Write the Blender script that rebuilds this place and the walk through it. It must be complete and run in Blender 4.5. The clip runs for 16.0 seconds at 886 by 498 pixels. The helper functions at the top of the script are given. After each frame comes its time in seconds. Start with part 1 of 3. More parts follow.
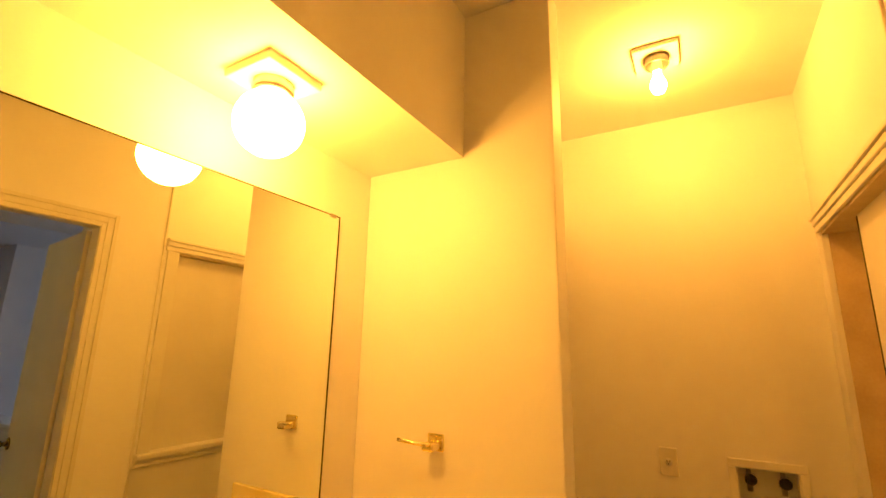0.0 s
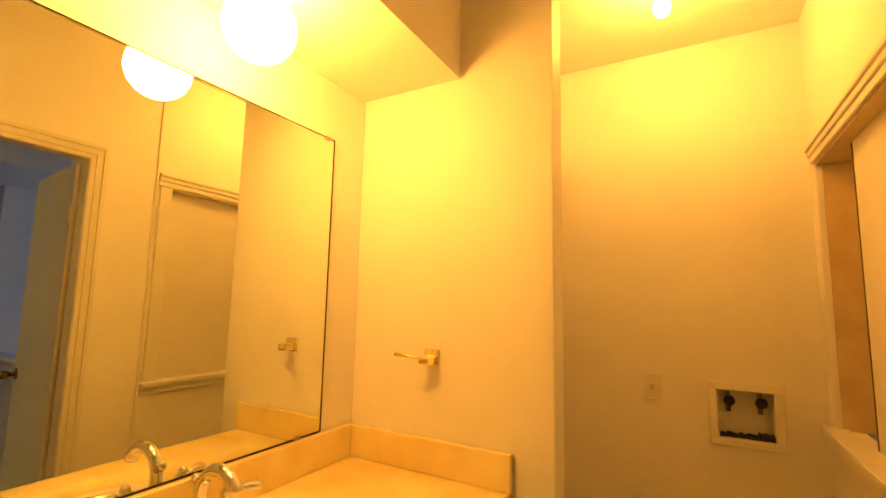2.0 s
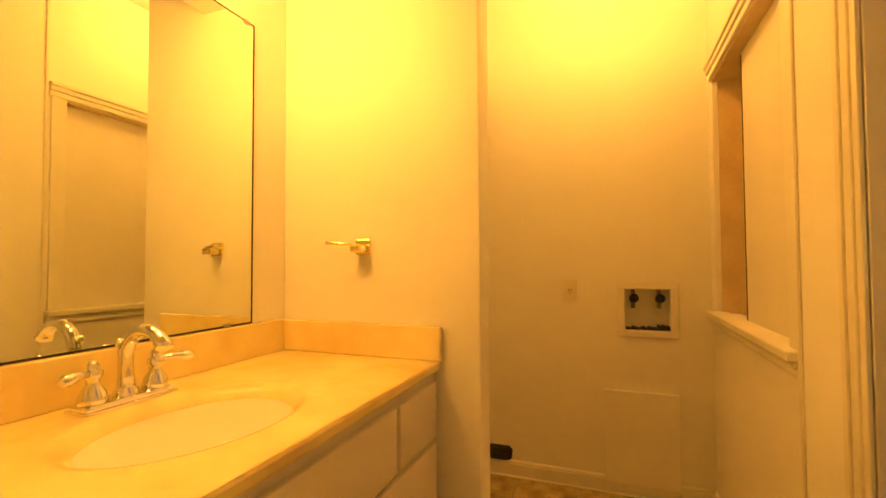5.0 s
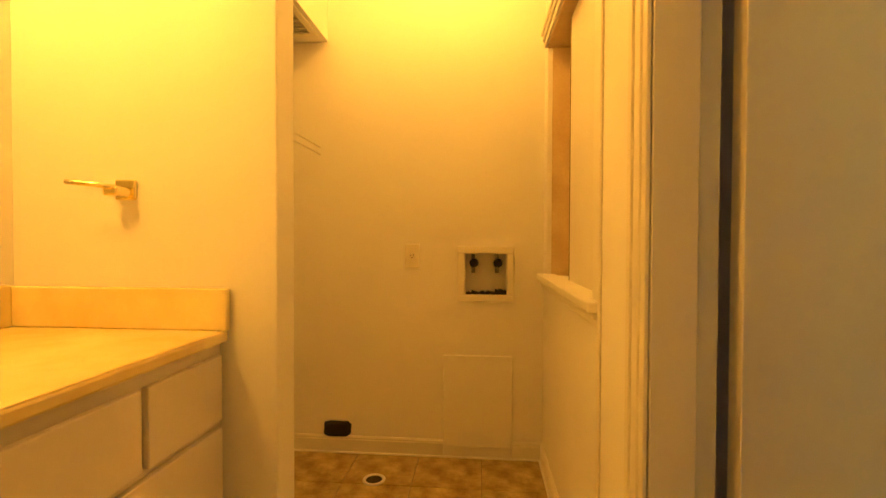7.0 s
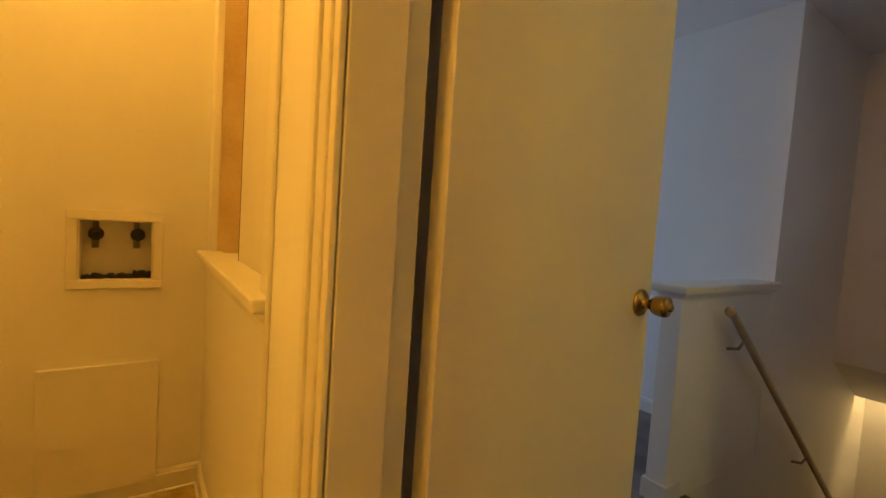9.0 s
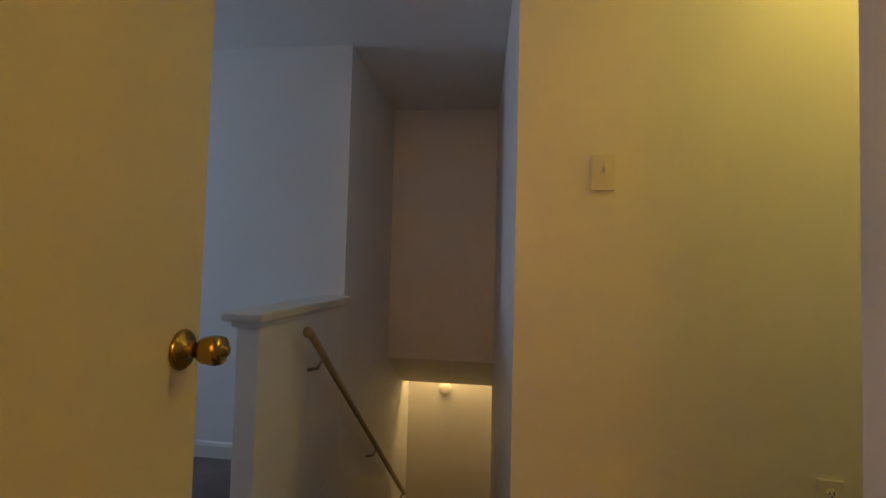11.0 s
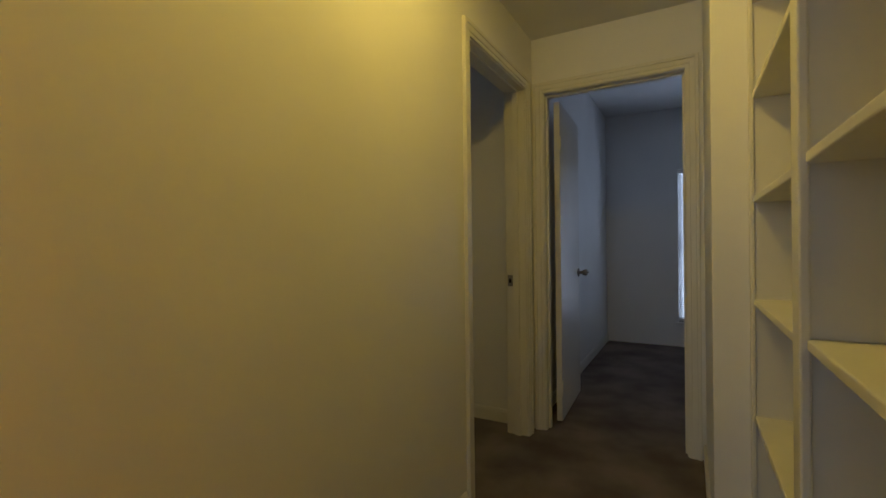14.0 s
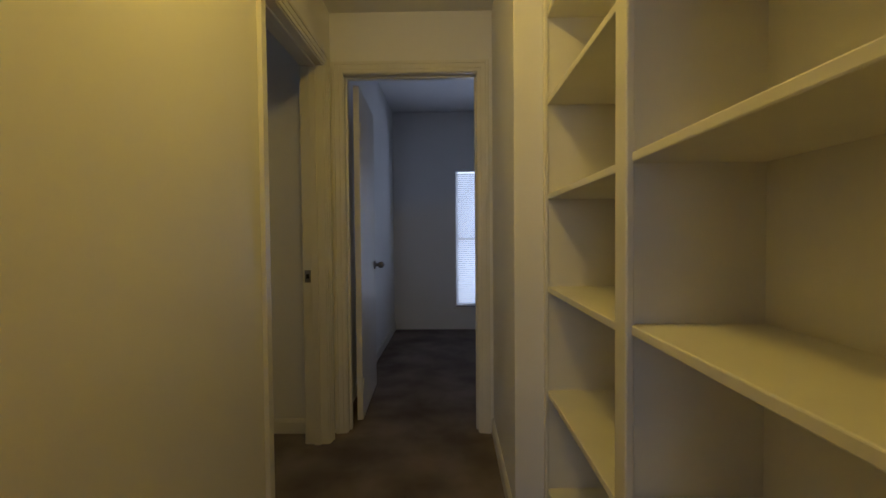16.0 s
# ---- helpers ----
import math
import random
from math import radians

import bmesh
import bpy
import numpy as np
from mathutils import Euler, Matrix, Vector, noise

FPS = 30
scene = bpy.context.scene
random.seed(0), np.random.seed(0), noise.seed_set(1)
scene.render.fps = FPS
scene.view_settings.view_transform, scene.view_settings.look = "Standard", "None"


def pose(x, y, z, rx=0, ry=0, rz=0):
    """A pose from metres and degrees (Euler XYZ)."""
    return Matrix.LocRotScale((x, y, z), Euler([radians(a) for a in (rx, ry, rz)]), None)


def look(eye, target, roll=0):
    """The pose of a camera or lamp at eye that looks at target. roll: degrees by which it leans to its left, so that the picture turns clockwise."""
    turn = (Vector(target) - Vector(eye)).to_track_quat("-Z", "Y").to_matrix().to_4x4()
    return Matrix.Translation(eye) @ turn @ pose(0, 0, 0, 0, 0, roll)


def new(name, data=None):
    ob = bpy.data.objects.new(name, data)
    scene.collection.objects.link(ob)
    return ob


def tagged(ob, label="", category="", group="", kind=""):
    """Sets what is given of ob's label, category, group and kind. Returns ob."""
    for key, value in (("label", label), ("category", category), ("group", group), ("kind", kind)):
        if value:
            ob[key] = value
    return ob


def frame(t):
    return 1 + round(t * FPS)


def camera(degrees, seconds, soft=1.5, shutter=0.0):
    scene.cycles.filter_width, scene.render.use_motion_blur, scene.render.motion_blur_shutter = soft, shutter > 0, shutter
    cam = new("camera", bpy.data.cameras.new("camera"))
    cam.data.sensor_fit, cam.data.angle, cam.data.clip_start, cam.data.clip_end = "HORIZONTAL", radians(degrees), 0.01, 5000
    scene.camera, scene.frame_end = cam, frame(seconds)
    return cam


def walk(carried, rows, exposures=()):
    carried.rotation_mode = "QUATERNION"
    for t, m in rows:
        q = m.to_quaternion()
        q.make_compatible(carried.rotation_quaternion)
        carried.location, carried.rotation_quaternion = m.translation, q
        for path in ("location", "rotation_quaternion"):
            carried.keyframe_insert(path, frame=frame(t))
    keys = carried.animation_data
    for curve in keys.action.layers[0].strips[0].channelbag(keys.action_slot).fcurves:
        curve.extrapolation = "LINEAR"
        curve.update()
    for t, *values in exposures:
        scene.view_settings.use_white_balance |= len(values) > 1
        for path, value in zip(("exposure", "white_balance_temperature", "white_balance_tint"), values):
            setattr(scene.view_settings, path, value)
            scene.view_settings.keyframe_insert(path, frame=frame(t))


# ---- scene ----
cam = camera(89.6, 16.0)
PATH = [
    (0, (1.039, -1.24, 1.463), (0.063, 0.451, 1.896), 1.2),
    (0.5, (1.033, -1.239, 1.437), (0.061, 0.462, 1.837), 1.2),
    (1, (1.034, -1.236, 1.414), (0.06, 0.475, 1.765), 1.2),
    (1.5, (1.039, -1.232, 1.391), (0.063, 0.489, 1.683), 1.3),
    (2, (1.035, -1.235, 1.359), (0.066, 0.499, 1.594), 1.2),
    (2.5, (1.035, -1.235, 1.324), (0.072, 0.509, 1.502), 1.2),
    (3, (1.043, -1.236, 1.29), (0.084, 0.515, 1.416), 1.3),
    (5.5, (1.065, -1.25, 1.108), (0.474, 0.661, 1.149), -0.5),
    (6, (1.104, -1.207, 1.094), (0.637, 0.738, 1.105), -0.4),
    (6.5, (1.155, -1.121, 1.077), (0.814, 0.85, 1.065), -0.4),
    (7, (1.191, -1.043, 1.062), (1.023, 0.95, 1.026), 0.2),
    (7.5, (1.194, -1.021, 1.047), (1.288, 0.976, 0.991), 0.7),
    (8, (1.241, -0.956, 1.036), (1.608, 1.009, 0.975), 1.2),
    (8.2, (1.247, -0.901, 1.084), (1.76, 1.029, 0.977), 1.7),
    (10.3, (1.460, -0.692, 1.046), (3.280, 0.137, 1.112), 3.6),
    (10.5, (1.494, -0.681, 1.049), (3.376, -0.009, 1.125), 3.3),
    (11, (1.592, -0.657, 1.058), (3.576, -0.416, 1.135), 1.5),
    (11.5, (1.736, -0.644, 1.073), (3.722, -0.878, 1.128), 0.8),
    (12.2, (1.883, -0.643, 1.077), (3.687, -1.504, 1.119), 0.8),
    (12.5, (1.942, -0.679, 1.077), (3.65, -1.719, 1.119), 1.5),
    (13, (2.08, -0.73, 1.088), (3.548, -2.088, 1.103), 0.3),
    (13.5, (2.175, -0.791, 1.107), (3.402, -2.37, 1.095), -1.0),
    (14, (2.221, -0.916, 1.117), (3.19, -2.666, 1.108), -0.7),
    (14.5, (2.299, -0.94, 1.131), (2.952, -2.83, 1.111), -1.1),
    (15, (2.346, -0.963, 1.128), (2.736, -2.925, 1.101), -1.4),
    (15.5, (2.372, -0.991, 1.124), (2.558, -2.982, 1.084), -0.9),
    (16, (2.39, -1.058, 1.119), (2.426, -3.057, 1.063), -0.5),
]
# the camera's own exposure opens a little as it leaves the bright lamps
walk(cam, [(t, look(eye, target, roll)) for t, eye, target, roll in PATH],
     exposures=[(0, 0.58, 6500, 16), (2, 0.62, 6500, 16), (3.2, 0.70, 6500, 14), (5.5, 0.88, 6500, 12), (6.5, 0.98, 6500, 9), (8.2, 1.00, 6500, 1),
                (10.3, 0.52, 6500, 0), (11.5, 0.46, 6500, 1), (13, 0.40, 6500, 1), (16, 0.34, 6500, 9)])

# ---- world and exposure ----
world = bpy.data.worlds.new("sky")
scene.world = world
world.use_nodes = True
sky = world.node_tree.nodes.new("ShaderNodeTexSky")
sky.sky_type, sky.sun_disc, sky.sun_elevation, sky.sun_rotation = "NISHITA", False, radians(28), radians(200)
world.node_tree.links.new(sky.outputs[0], world.node_tree.nodes["Background"].inputs[0])
world.node_tree.nodes["Background"].inputs[1].default_value = 0.06

GLOBE_POWER, BULB_POWER, HALL_POWER, STAIR_POWER = 60.0, 262.0, 28.0, 36.0
WARM = (1.0, 0.432, 0.055)
HALL_WARM = (1.0, 0.69, 0.135)


def area(name, m, sx, sy, watts, colour):
    lamp = bpy.data.lights.new(name, "AREA")
    lamp.shape, lamp.size, lamp.size_y, lamp.energy, lamp.color = "RECTANGLE", sx, sy, watts, colour
    ob = new(name, lamp)
    ob.matrix_world = m
    return ob


# daylight in the window openings of the landing and the bedroom
area("window_light_landing", look((3.18, 3.38, 1.45), (3.0, 0, 1.1)), 1.12, 1.2, 6.6, (0.50, 0.62, 1.0))
area("window_light_bedroom", look((1.94, -6.50, 1.09), (1.94, 0, 1.0)), 0.72, 1.55, 5.8, (0.50, 0.62, 1.0))


# added lamp in an unseen window, so the side room's wall looks daylit
area("added_window_light_side_room", look((5.09, -2.95, 1.4), (3.0, -3.2, 1.2)), 0.28, 0.46, 0.06, (0.50, 0.62, 1.0))


# ---- materials ----
def material(name, colour, rough=0.6, metal=0.0, vary=0.06, scale=3.0, grain=0.0, grain_scale=300.0, bump=0.0, second=None, spec=None):
    """Base colour with broad stains and fine grain; grain also gives relief."""
    m = bpy.data.materials.new(name)
    m.use_nodes = True
    nt = m.node_tree
    bsdf = nt.nodes["Principled BSDF"]
    bsdf.inputs["Roughness"].default_value = rough
    bsdf.inputs["Metallic"].default_value = metal
    if spec is not None:
        bsdf.inputs["Specular IOR Level"].default_value = spec
    co = nt.nodes.new("ShaderNodeTexCoord")
    n1 = nt.nodes.new("ShaderNodeTexNoise")
    n1.inputs["Scale"].default_value, n1.inputs["Detail"].default_value = scale, 6
    n2 = nt.nodes.new("ShaderNodeTexNoise")
    n2.inputs["Scale"].default_value, n2.inputs["Detail"].default_value = grain_scale, 3
    nt.links.new(co.outputs["Object"], n1.inputs["Vector"])
    nt.links.new(co.outputs["Object"], n2.inputs["Vector"])
    mix = nt.nodes.new("ShaderNodeMix")
    mix.data_type = "RGBA"
    ramp = nt.nodes.new("ShaderNodeValToRGB")
    ramp.color_ramp.elements[0].position, ramp.color_ramp.elements[1].position = 0.35, 0.68
    nt.links.new(n1.outputs["Fac"], ramp.inputs[0])
    nt.links.new(ramp.outputs[0], mix.inputs["Factor"])
    other = second or tuple(c * (1 - vary) for c in colour)
    mix.inputs["A"].default_value, mix.inputs["B"].default_value = (*colour, 1), (*other, 1)
    last = mix.outputs["Result"]
    if grain:
        g = nt.nodes.new("ShaderNodeMix")
        g.data_type, g.blend_type = "RGBA", "OVERLAY"
        g.inputs["Factor"].default_value = grain
        nt.links.new(last, g.inputs["A"])
        nt.links.new(n2.outputs["Fac"], g.inputs["B"])
        last = g.outputs["Result"]
    nt.links.new(last, bsdf.inputs["Base Color"])
    if bump:
        b = nt.nodes.new("ShaderNodeBump")
        b.inputs["Strength"].default_value, b.inputs["Distance"].default_value = bump, 0.003
        nt.links.new(n2.outputs["Fac"], b.inputs["Height"])
        nt.links.new(b.outputs[0], bsdf.inputs["Normal"])
    return m


def glowing(name, colour, strength):
    m = bpy.data.materials.new(name)
    m.use_nodes = True
    bsdf = m.node_tree.nodes["Principled BSDF"]
    bsdf.inputs["Base Color"].default_value = (0.8, 0.8, 0.8, 1)
    bsdf.inputs["Emission Color"].default_value = (*colour, 1)
    bsdf.inputs["Emission Strength"].default_value = strength
    return m


M_WALL = material("wall_paint", (0.87, 0.86, 0.84), 0.5, vary=0.05, scale=1.6, grain=0.05, grain_scale=90, bump=0.10)
M_WALL_ROUGH = material("textured_wall_paint", (0.82, 0.80, 0.77), 0.6, vary=0.05, scale=2.2, grain=0.07, grain_scale=38, bump=0.35)
M_CEIL = material("ceiling_paint", (0.87, 0.86, 0.85), 0.8, vary=0.05, scale=2, grain=0.06, grain_scale=140, bump=0.25)
M_TRIM = material("trim_gloss_paint", (0.80, 0.78, 0.72), 0.32, vary=0.06, scale=5, grain=0.03, grain_scale=60, bump=0.04)
M_DOOR = material("door_paint", (0.78, 0.75, 0.70), 0.38, vary=0.07, scale=2.5, grain=0.04, grain_scale=45, bump=0.05)
M_CABINET = material("cabinet_paint", (0.80, 0.75, 0.69), 0.42, vary=0.06, scale=4, grain=0.04, grain_scale=70, bump=0.05)
M_MARBLE = material("cultured_marble", (0.90, 0.80, 0.44), 0.14, second=(0.80, 0.64, 0.30), scale=6.5, grain=0.03, grain_scale=30)
M_CHROME = material("chrome", (0.82, 0.82, 0.83), 0.08, metal=1.0, vary=0.05, scale=20)
M_BRASS = material("polished_brass", (0.96, 0.83, 0.45), 0.14, metal=1.0, vary=0.15, scale=25)
M_OLDBRASS = material("antique_brass", (0.42, 0.30, 0.12), 0.24, metal=1.0, vary=0.25, scale=30)
M_STEEL = material("dull_steel", (0.45, 0.42, 0.38), 0.35, metal=1.0, vary=0.3, scale=30)
# black rubber; also paints the shade in the sliding panel's gap
M_DARK = material("black_rubber_and_gap_shade", (0.018, 0.017, 0.018), 0.75, vary=0.3, scale=20, grain=0.2, grain_scale=80, bump=0.3)
M_PLASTIC = material("white_plastic", (0.87, 0.85, 0.79), 0.30, vary=0.04, scale=15)
M_IVORY = material("ivory_plastic", (0.80, 0.77, 0.69), 0.28, vary=0.04, scale=15)
M_CARPET = material("carpet", (0.245, 0.205, 0.19), 0.95, second=(0.125, 0.10, 0.09), scale=3.2, grain=0.55, grain_scale=420, bump=0.9, spec=0.1)
M_VINYL = material("stone_look_vinyl", (0.27, 0.175, 0.06), 0.3, second=(0.60, 0.48, 0.22), scale=11, grain=0.25, grain_scale=60, bump=0.08)
M_GROUT = material("grout", (0.30, 0.22, 0.14), 0.8, vary=0.2, scale=12)
M_WOOD = material("handrail_wood", (0.56, 0.44, 0.28), 0.35, second=(0.44, 0.32, 0.18), scale=12, grain=0.1, grain_scale=80)
M_RAWWOOD = material("bare_pine", (0.70, 0.57, 0.39), 0.6, second=(0.60, 0.46, 0.29), scale=7, grain=0.15, grain_scale=90)
M_BLIND = material("blind_slat_white", (0.82, 0.82, 0.82), 0.4, vary=0.03, scale=10)
# near-black: painted shade of holes and toe kick, and worn mirror edges
M_SHADOW = material("cavity_shade_and_worn_edge", (0.03, 0.025, 0.02), 0.9, vary=0.4, scale=15)
M_GLOBE = glowing("lit_globe", WARM, GLOBE_POWER)
M_BULB = glowing("lit_bulb", WARM, BULB_POWER)
M_HALLGLOBE = glowing("lit_hall_dome", HALL_WARM, HALL_POWER)
M_STAIRLAMP = glowing("lit_stair_dome", (1.0, 0.62, 0.25), STAIR_POWER)
M_OUTSIDE = glowing("daylight_backdrop", (0.62, 0.74, 1.0), 0.9)
M_MIRROR = bpy.data.materials.new("mirror_silver")
M_MIRROR.use_nodes = True
M_MIRROR.node_tree.nodes["Principled BSDF"].inputs["Metallic"].default_value = 1.0
M_MIRROR.node_tree.nodes["Principled BSDF"].inputs["Roughness"].default_value = 0.0
M_MIRROR.node_tree.nodes["Principled BSDF"].inputs["Base Color"].default_value = (0.80, 0.84, 0.76, 1)


# ---- mesh helpers ----
def box(bm, x0, x1, y0, y1, z0, z1, bevel=0.0, m=None):
    r = bmesh.ops.create_cube(bm, size=1)
    vs = r["verts"]
    for v in vs:
        v.co = Vector((x0 + (v.co.x + .5) * (x1 - x0), y0 + (v.co.y + .5) * (y1 - y0), z0 + (v.co.z + .5) * (z1 - z0)))
    if bevel:
        es = list({e for v in vs for e in v.link_edges})
        out = bmesh.ops.bevel(bm, geom=es, offset=bevel, segments=2, affect="EDGES", profile=0.5)
        vs = list({v for f in out["faces"] for v in f.verts} | {v for v in vs if v.is_valid})
    if m:
        bmesh.ops.transform(bm, matrix=m, verts=vs)
    return bm


def lathe(bm, profile, m=None, n=28):
    """A turned solid round z from (radius, z) pairs."""
    rings = []
    for r, z in profile:
        if r < 1e-5:
            rings.append([bm.verts.new((0, 0, z))])
        else:
            rings.append([bm.verts.new((r * math.cos(2 * math.pi * i / n), r * math.sin(2 * math.pi * i / n), z)) for i in range(n)])
    for a, b in zip(rings, rings[1:]):
        for i in range(n):
            j = (i + 1) % n
            q = [a[i % len(a)], a[j % len(a)], b[j % len(b)], b[i % len(b)]]
            q = list(dict.fromkeys(q))
            if len(q) > 2:
                f = bm.faces.new(q)
                f.smooth = True
    if m:
        bmesh.ops.transform(bm, matrix=m, verts=[v for ring in rings for v in ring])
    return bm


def tube(bm, pts, radius, n=12):
    """A round bar along points; radius may be a list."""
    pts = [Vector(p) for p in pts]
    rs = radius if isinstance(radius, (list, tuple)) else [radius] * len(pts)
    rings = []
    for i, p in enumerate(pts):
        d = (pts[min(i + 1, len(pts) - 1)] - pts[max(i - 1, 0)]).normalized()
        q = d.to_track_quat("Z", "X").to_matrix()
        rings.append([bm.verts.new(p + q @ Vector((rs[i] * math.cos(2 * math.pi * k / n), rs[i] * math.sin(2 * math.pi * k / n), 0))) for k in range(n)])
    for a, b in zip(rings, rings[1:]):
        for k in range(n):
            f = bm.faces.new([a[k], a[(k + 1) % n], b[(k + 1) % n], b[k]])
            f.smooth = True
    bm.faces.new(rings[0][::-1])
    bm.faces.new(rings[-1])
    return bm


def part(name, bm, mat, parent=None, label=""):
    bmesh.ops.recalc_face_normals(bm, faces=bm.faces)
    me = bpy.data.meshes.new(name)
    bm.to_mesh(me)
    bm.free()
    me.materials.append(mat)
    ob = new(name, me)
    ob.parent = parent
    if label:
        ob["label"] = label
    return ob


def thing(name, label, category, at=(0, 0, 0), group="", kind=""):
    ob = new(name)
    ob.location = at
    ob.empty_display_size = 0.05
    return tagged(ob, label, category, group, kind)


def B(*a, **k):
    return box(bmesh.new(), *a, **k)


def structure(name, bm, mat, label, category):
    return tagged(part(name, bm, mat), label, category, kind="structure")


def holed(bm, axis, a0, a1, u0, u1, z0, z1, holes):
    """A wall slab of thickness a0..a1 across the axis, length u0..u1, with holes (u0, u1, z0, z1) right through it."""
    us = sorted({u0, u1, *[h[0] for h in holes], *[h[1] for h in holes]})
    zs = sorted({z0, z1, *[h[2] for h in holes], *[h[3] for h in holes]})
    for ua, ub in zip(us, us[1:]):
        for za, zb in zip(zs, zs[1:]):
            uc, zc = (ua + ub) / 2, (za + zb) / 2
            if any(h[0] < uc < h[1] and h[2] < zc < h[3] for h in holes):
                continue
            if axis == "x":
                box(bm, a0, a1, ua, ub, za, zb)
            else:
                box(bm, ua, ub, a0, a1, za, zb)
    bmesh.ops.remove_doubles(bm, verts=bm.verts, dist=1e-5)
    bm.verts.index_update()
    seen = {}
    for f in bm.faces:
        seen.setdefault(tuple(sorted(v.index for v in f.verts)), []).append(f)
    bmesh.ops.delete(bm, geom=[f for fs in seen.values() if len(fs) > 1 for f in fs], context="FACES_ONLY")
    return bm


# ---- plan ----
XR = 1.49          # bathroom side of the wall with the door
XH = 1.61          # hall side of it
YB = 1.137         # laundry back wall
XSW = 3.06         # wall with the switch
YEND = -3.573      # end wall of the corridor
YST = -0.715       # stairwell wall
HC = 2.371         # hall ceiling
BC = 2.63          # bathroom ceiling
XSH = 2.036         # front of the shelves
XCW = 2.155        # corridor wall past the shelves
YBED = -6.41       # far bedroom wall
DJ0, DJ1 = -0.220, -0.905   # bathroom door jambs

# ---- floors ----
bm = B(-0.15, 1.55, -2.45, 1.25, -0.10, -0.006)
floor_bath = structure("floor_bathroom", bm, M_GROUT, "brown stone-look vinyl tile floor of the laundry alcove", "floor")
for nm, b_ in (("floor_hall", (1.55, 3.02, -3.7, 3.5)), ("floor_landing", (3.02, 4.35, 0.2, 3.5)), ("floor_stair_head", (3.02, 3.2, -0.79, 0.2)),
               ("floor_side_room", (3.02, 5.2, -3.7, -0.79)), ("floor_bedroom", (-0.2, 5.2, -6.6, -3.7))):
    structure(nm, B(*b_, -0.20, 0.0), M_CARPET, "worn grey-brown cut pile carpet", "carpet floor")

# ---- bathroom and laundry walls ----
structure("wall_vanity", B(-0.12, 0.0, -2.4, 1.25, 0, BC), M_WALL, "off-white painted wall behind the vanity mirror", "wall")
structure("wall_partition", B(0.0, 0.70, 0.0, 0.10, 0, BC, bevel=0.004), M_WALL, "painted partition between vanity and laundry alcove", "wall")
bm = holed(bmesh.new(), "y", YB, YB + 0.12, 0.0, 1.62, 0, BC, [(1.112, 1.322, 0.797, 1.003)])
structure("wall_laundry_back", bm, M_WALL, "painted laundry wall with washer hookup", "wall")
bm = holed(bmesh.new(), "x", 1.494, 1.58, 0.07, YB, 0, BC, [(0.15, 1.06, 0.905, 1.965)])
structure("wall_laundry_side", bm, M_WALL, "painted laundry side wall with a boxed-in opening", "wall")
bm = holed(bmesh.new(), "x", XR - 0.008, XH, -2.4, 0.07, 0, BC, [(DJ1 - 0.02, DJ0 + 0.02, 0, 2.055)])
structure("wall_bathroom_door", bm, M_WALL, "painted wall holding the bathroom doorway", "wall")
structure("wall_bathroom_back", B(-0.12, XH, -2.52, -2.4, 0, BC), M_WALL, "plain painted bathroom end wall", "wall")
structure("ceiling_bathroom", B(-0.12, XH, -2.52, 1.26, BC, BC + 0.1), M_CEIL, "white textured bathroom ceiling", "ceiling")
structure("ceiling_soffit_vanity", B(0.0, 0.395, -2.4, 0.0, 2.088, BC), M_WALL, "dropped painted soffit over the vanity", "soffit")
structure("ceiling_soffit_laundry", B(0.0, 0.43, 0.10, YB, 2.05, BC), M_WALL, "dropped soffit in the laundry corner", "soffit")


def baseboard(name, p0, p1, out, h=0.083):
    """A baseboard from p0 to p1 on the floor, standing out along the unit vector out."""
    p0, p1, out = Vector((*p0, 0)), Vector((*p1, 0)), Vector((*out, 0))
    bm = bmesh.new()
    prof = [(0, 0), (0.012, 0), (0.012, h * 0.78), (0.009, h * 0.84), (0.010, h * 0.90), (0.004, h), (0, h)]
    ra = [bm.verts.new(p0 + out * d + Vector((0, 0, z))) for d, z in prof]
    rb = [bm.verts.new(p1 + out * d + Vector((0, 0, z))) for d, z in prof]
    n = len(prof)
    for i in range(n):
        bm.faces.new([ra[i], ra[(i + 1) % n], rb[(i + 1) % n], rb[i]])
    bm.faces.new(ra[::-1])
    bm.faces.new(rb)
    return structure(name, bm, M_TRIM, "white painted wooden baseboard", "baseboard")


baseboard("baseboard_laundry_back_1", (0.0, YB), (1.011, YB), (0, -1))
baseboard("baseboard_laundry_back_2", (1.349, YB), (1.494, YB), (0, -1))
baseboard("baseboard_laundry_side", (1.494, 0.07), (1.494, YB), (-1, 0))

structure("trim_corner_bead", B(XR - 0.016, XR - 0.008, 0.056, 0.070, 0.0, BC - 0.002, bevel=0.003), M_TRIM, "painted vertical bead where the two walls meet", "trim")
# caulk bead where the laundry baseboards meet the tiles
structure("trim_caulk_back", B(0.0, 1.482, YB - 0.021, YB - 0.012, 0.0, 0.008, bevel=0.002), M_PLASTIC, "white caulk bead along the laundry baseboard", "trim")
structure("trim_caulk_side", B(1.473, 1.482, 0.07, YB - 0.021, 0.0, 0.008, bevel=0.002), M_PLASTIC, "white caulk bead along the laundry baseboard", "trim")

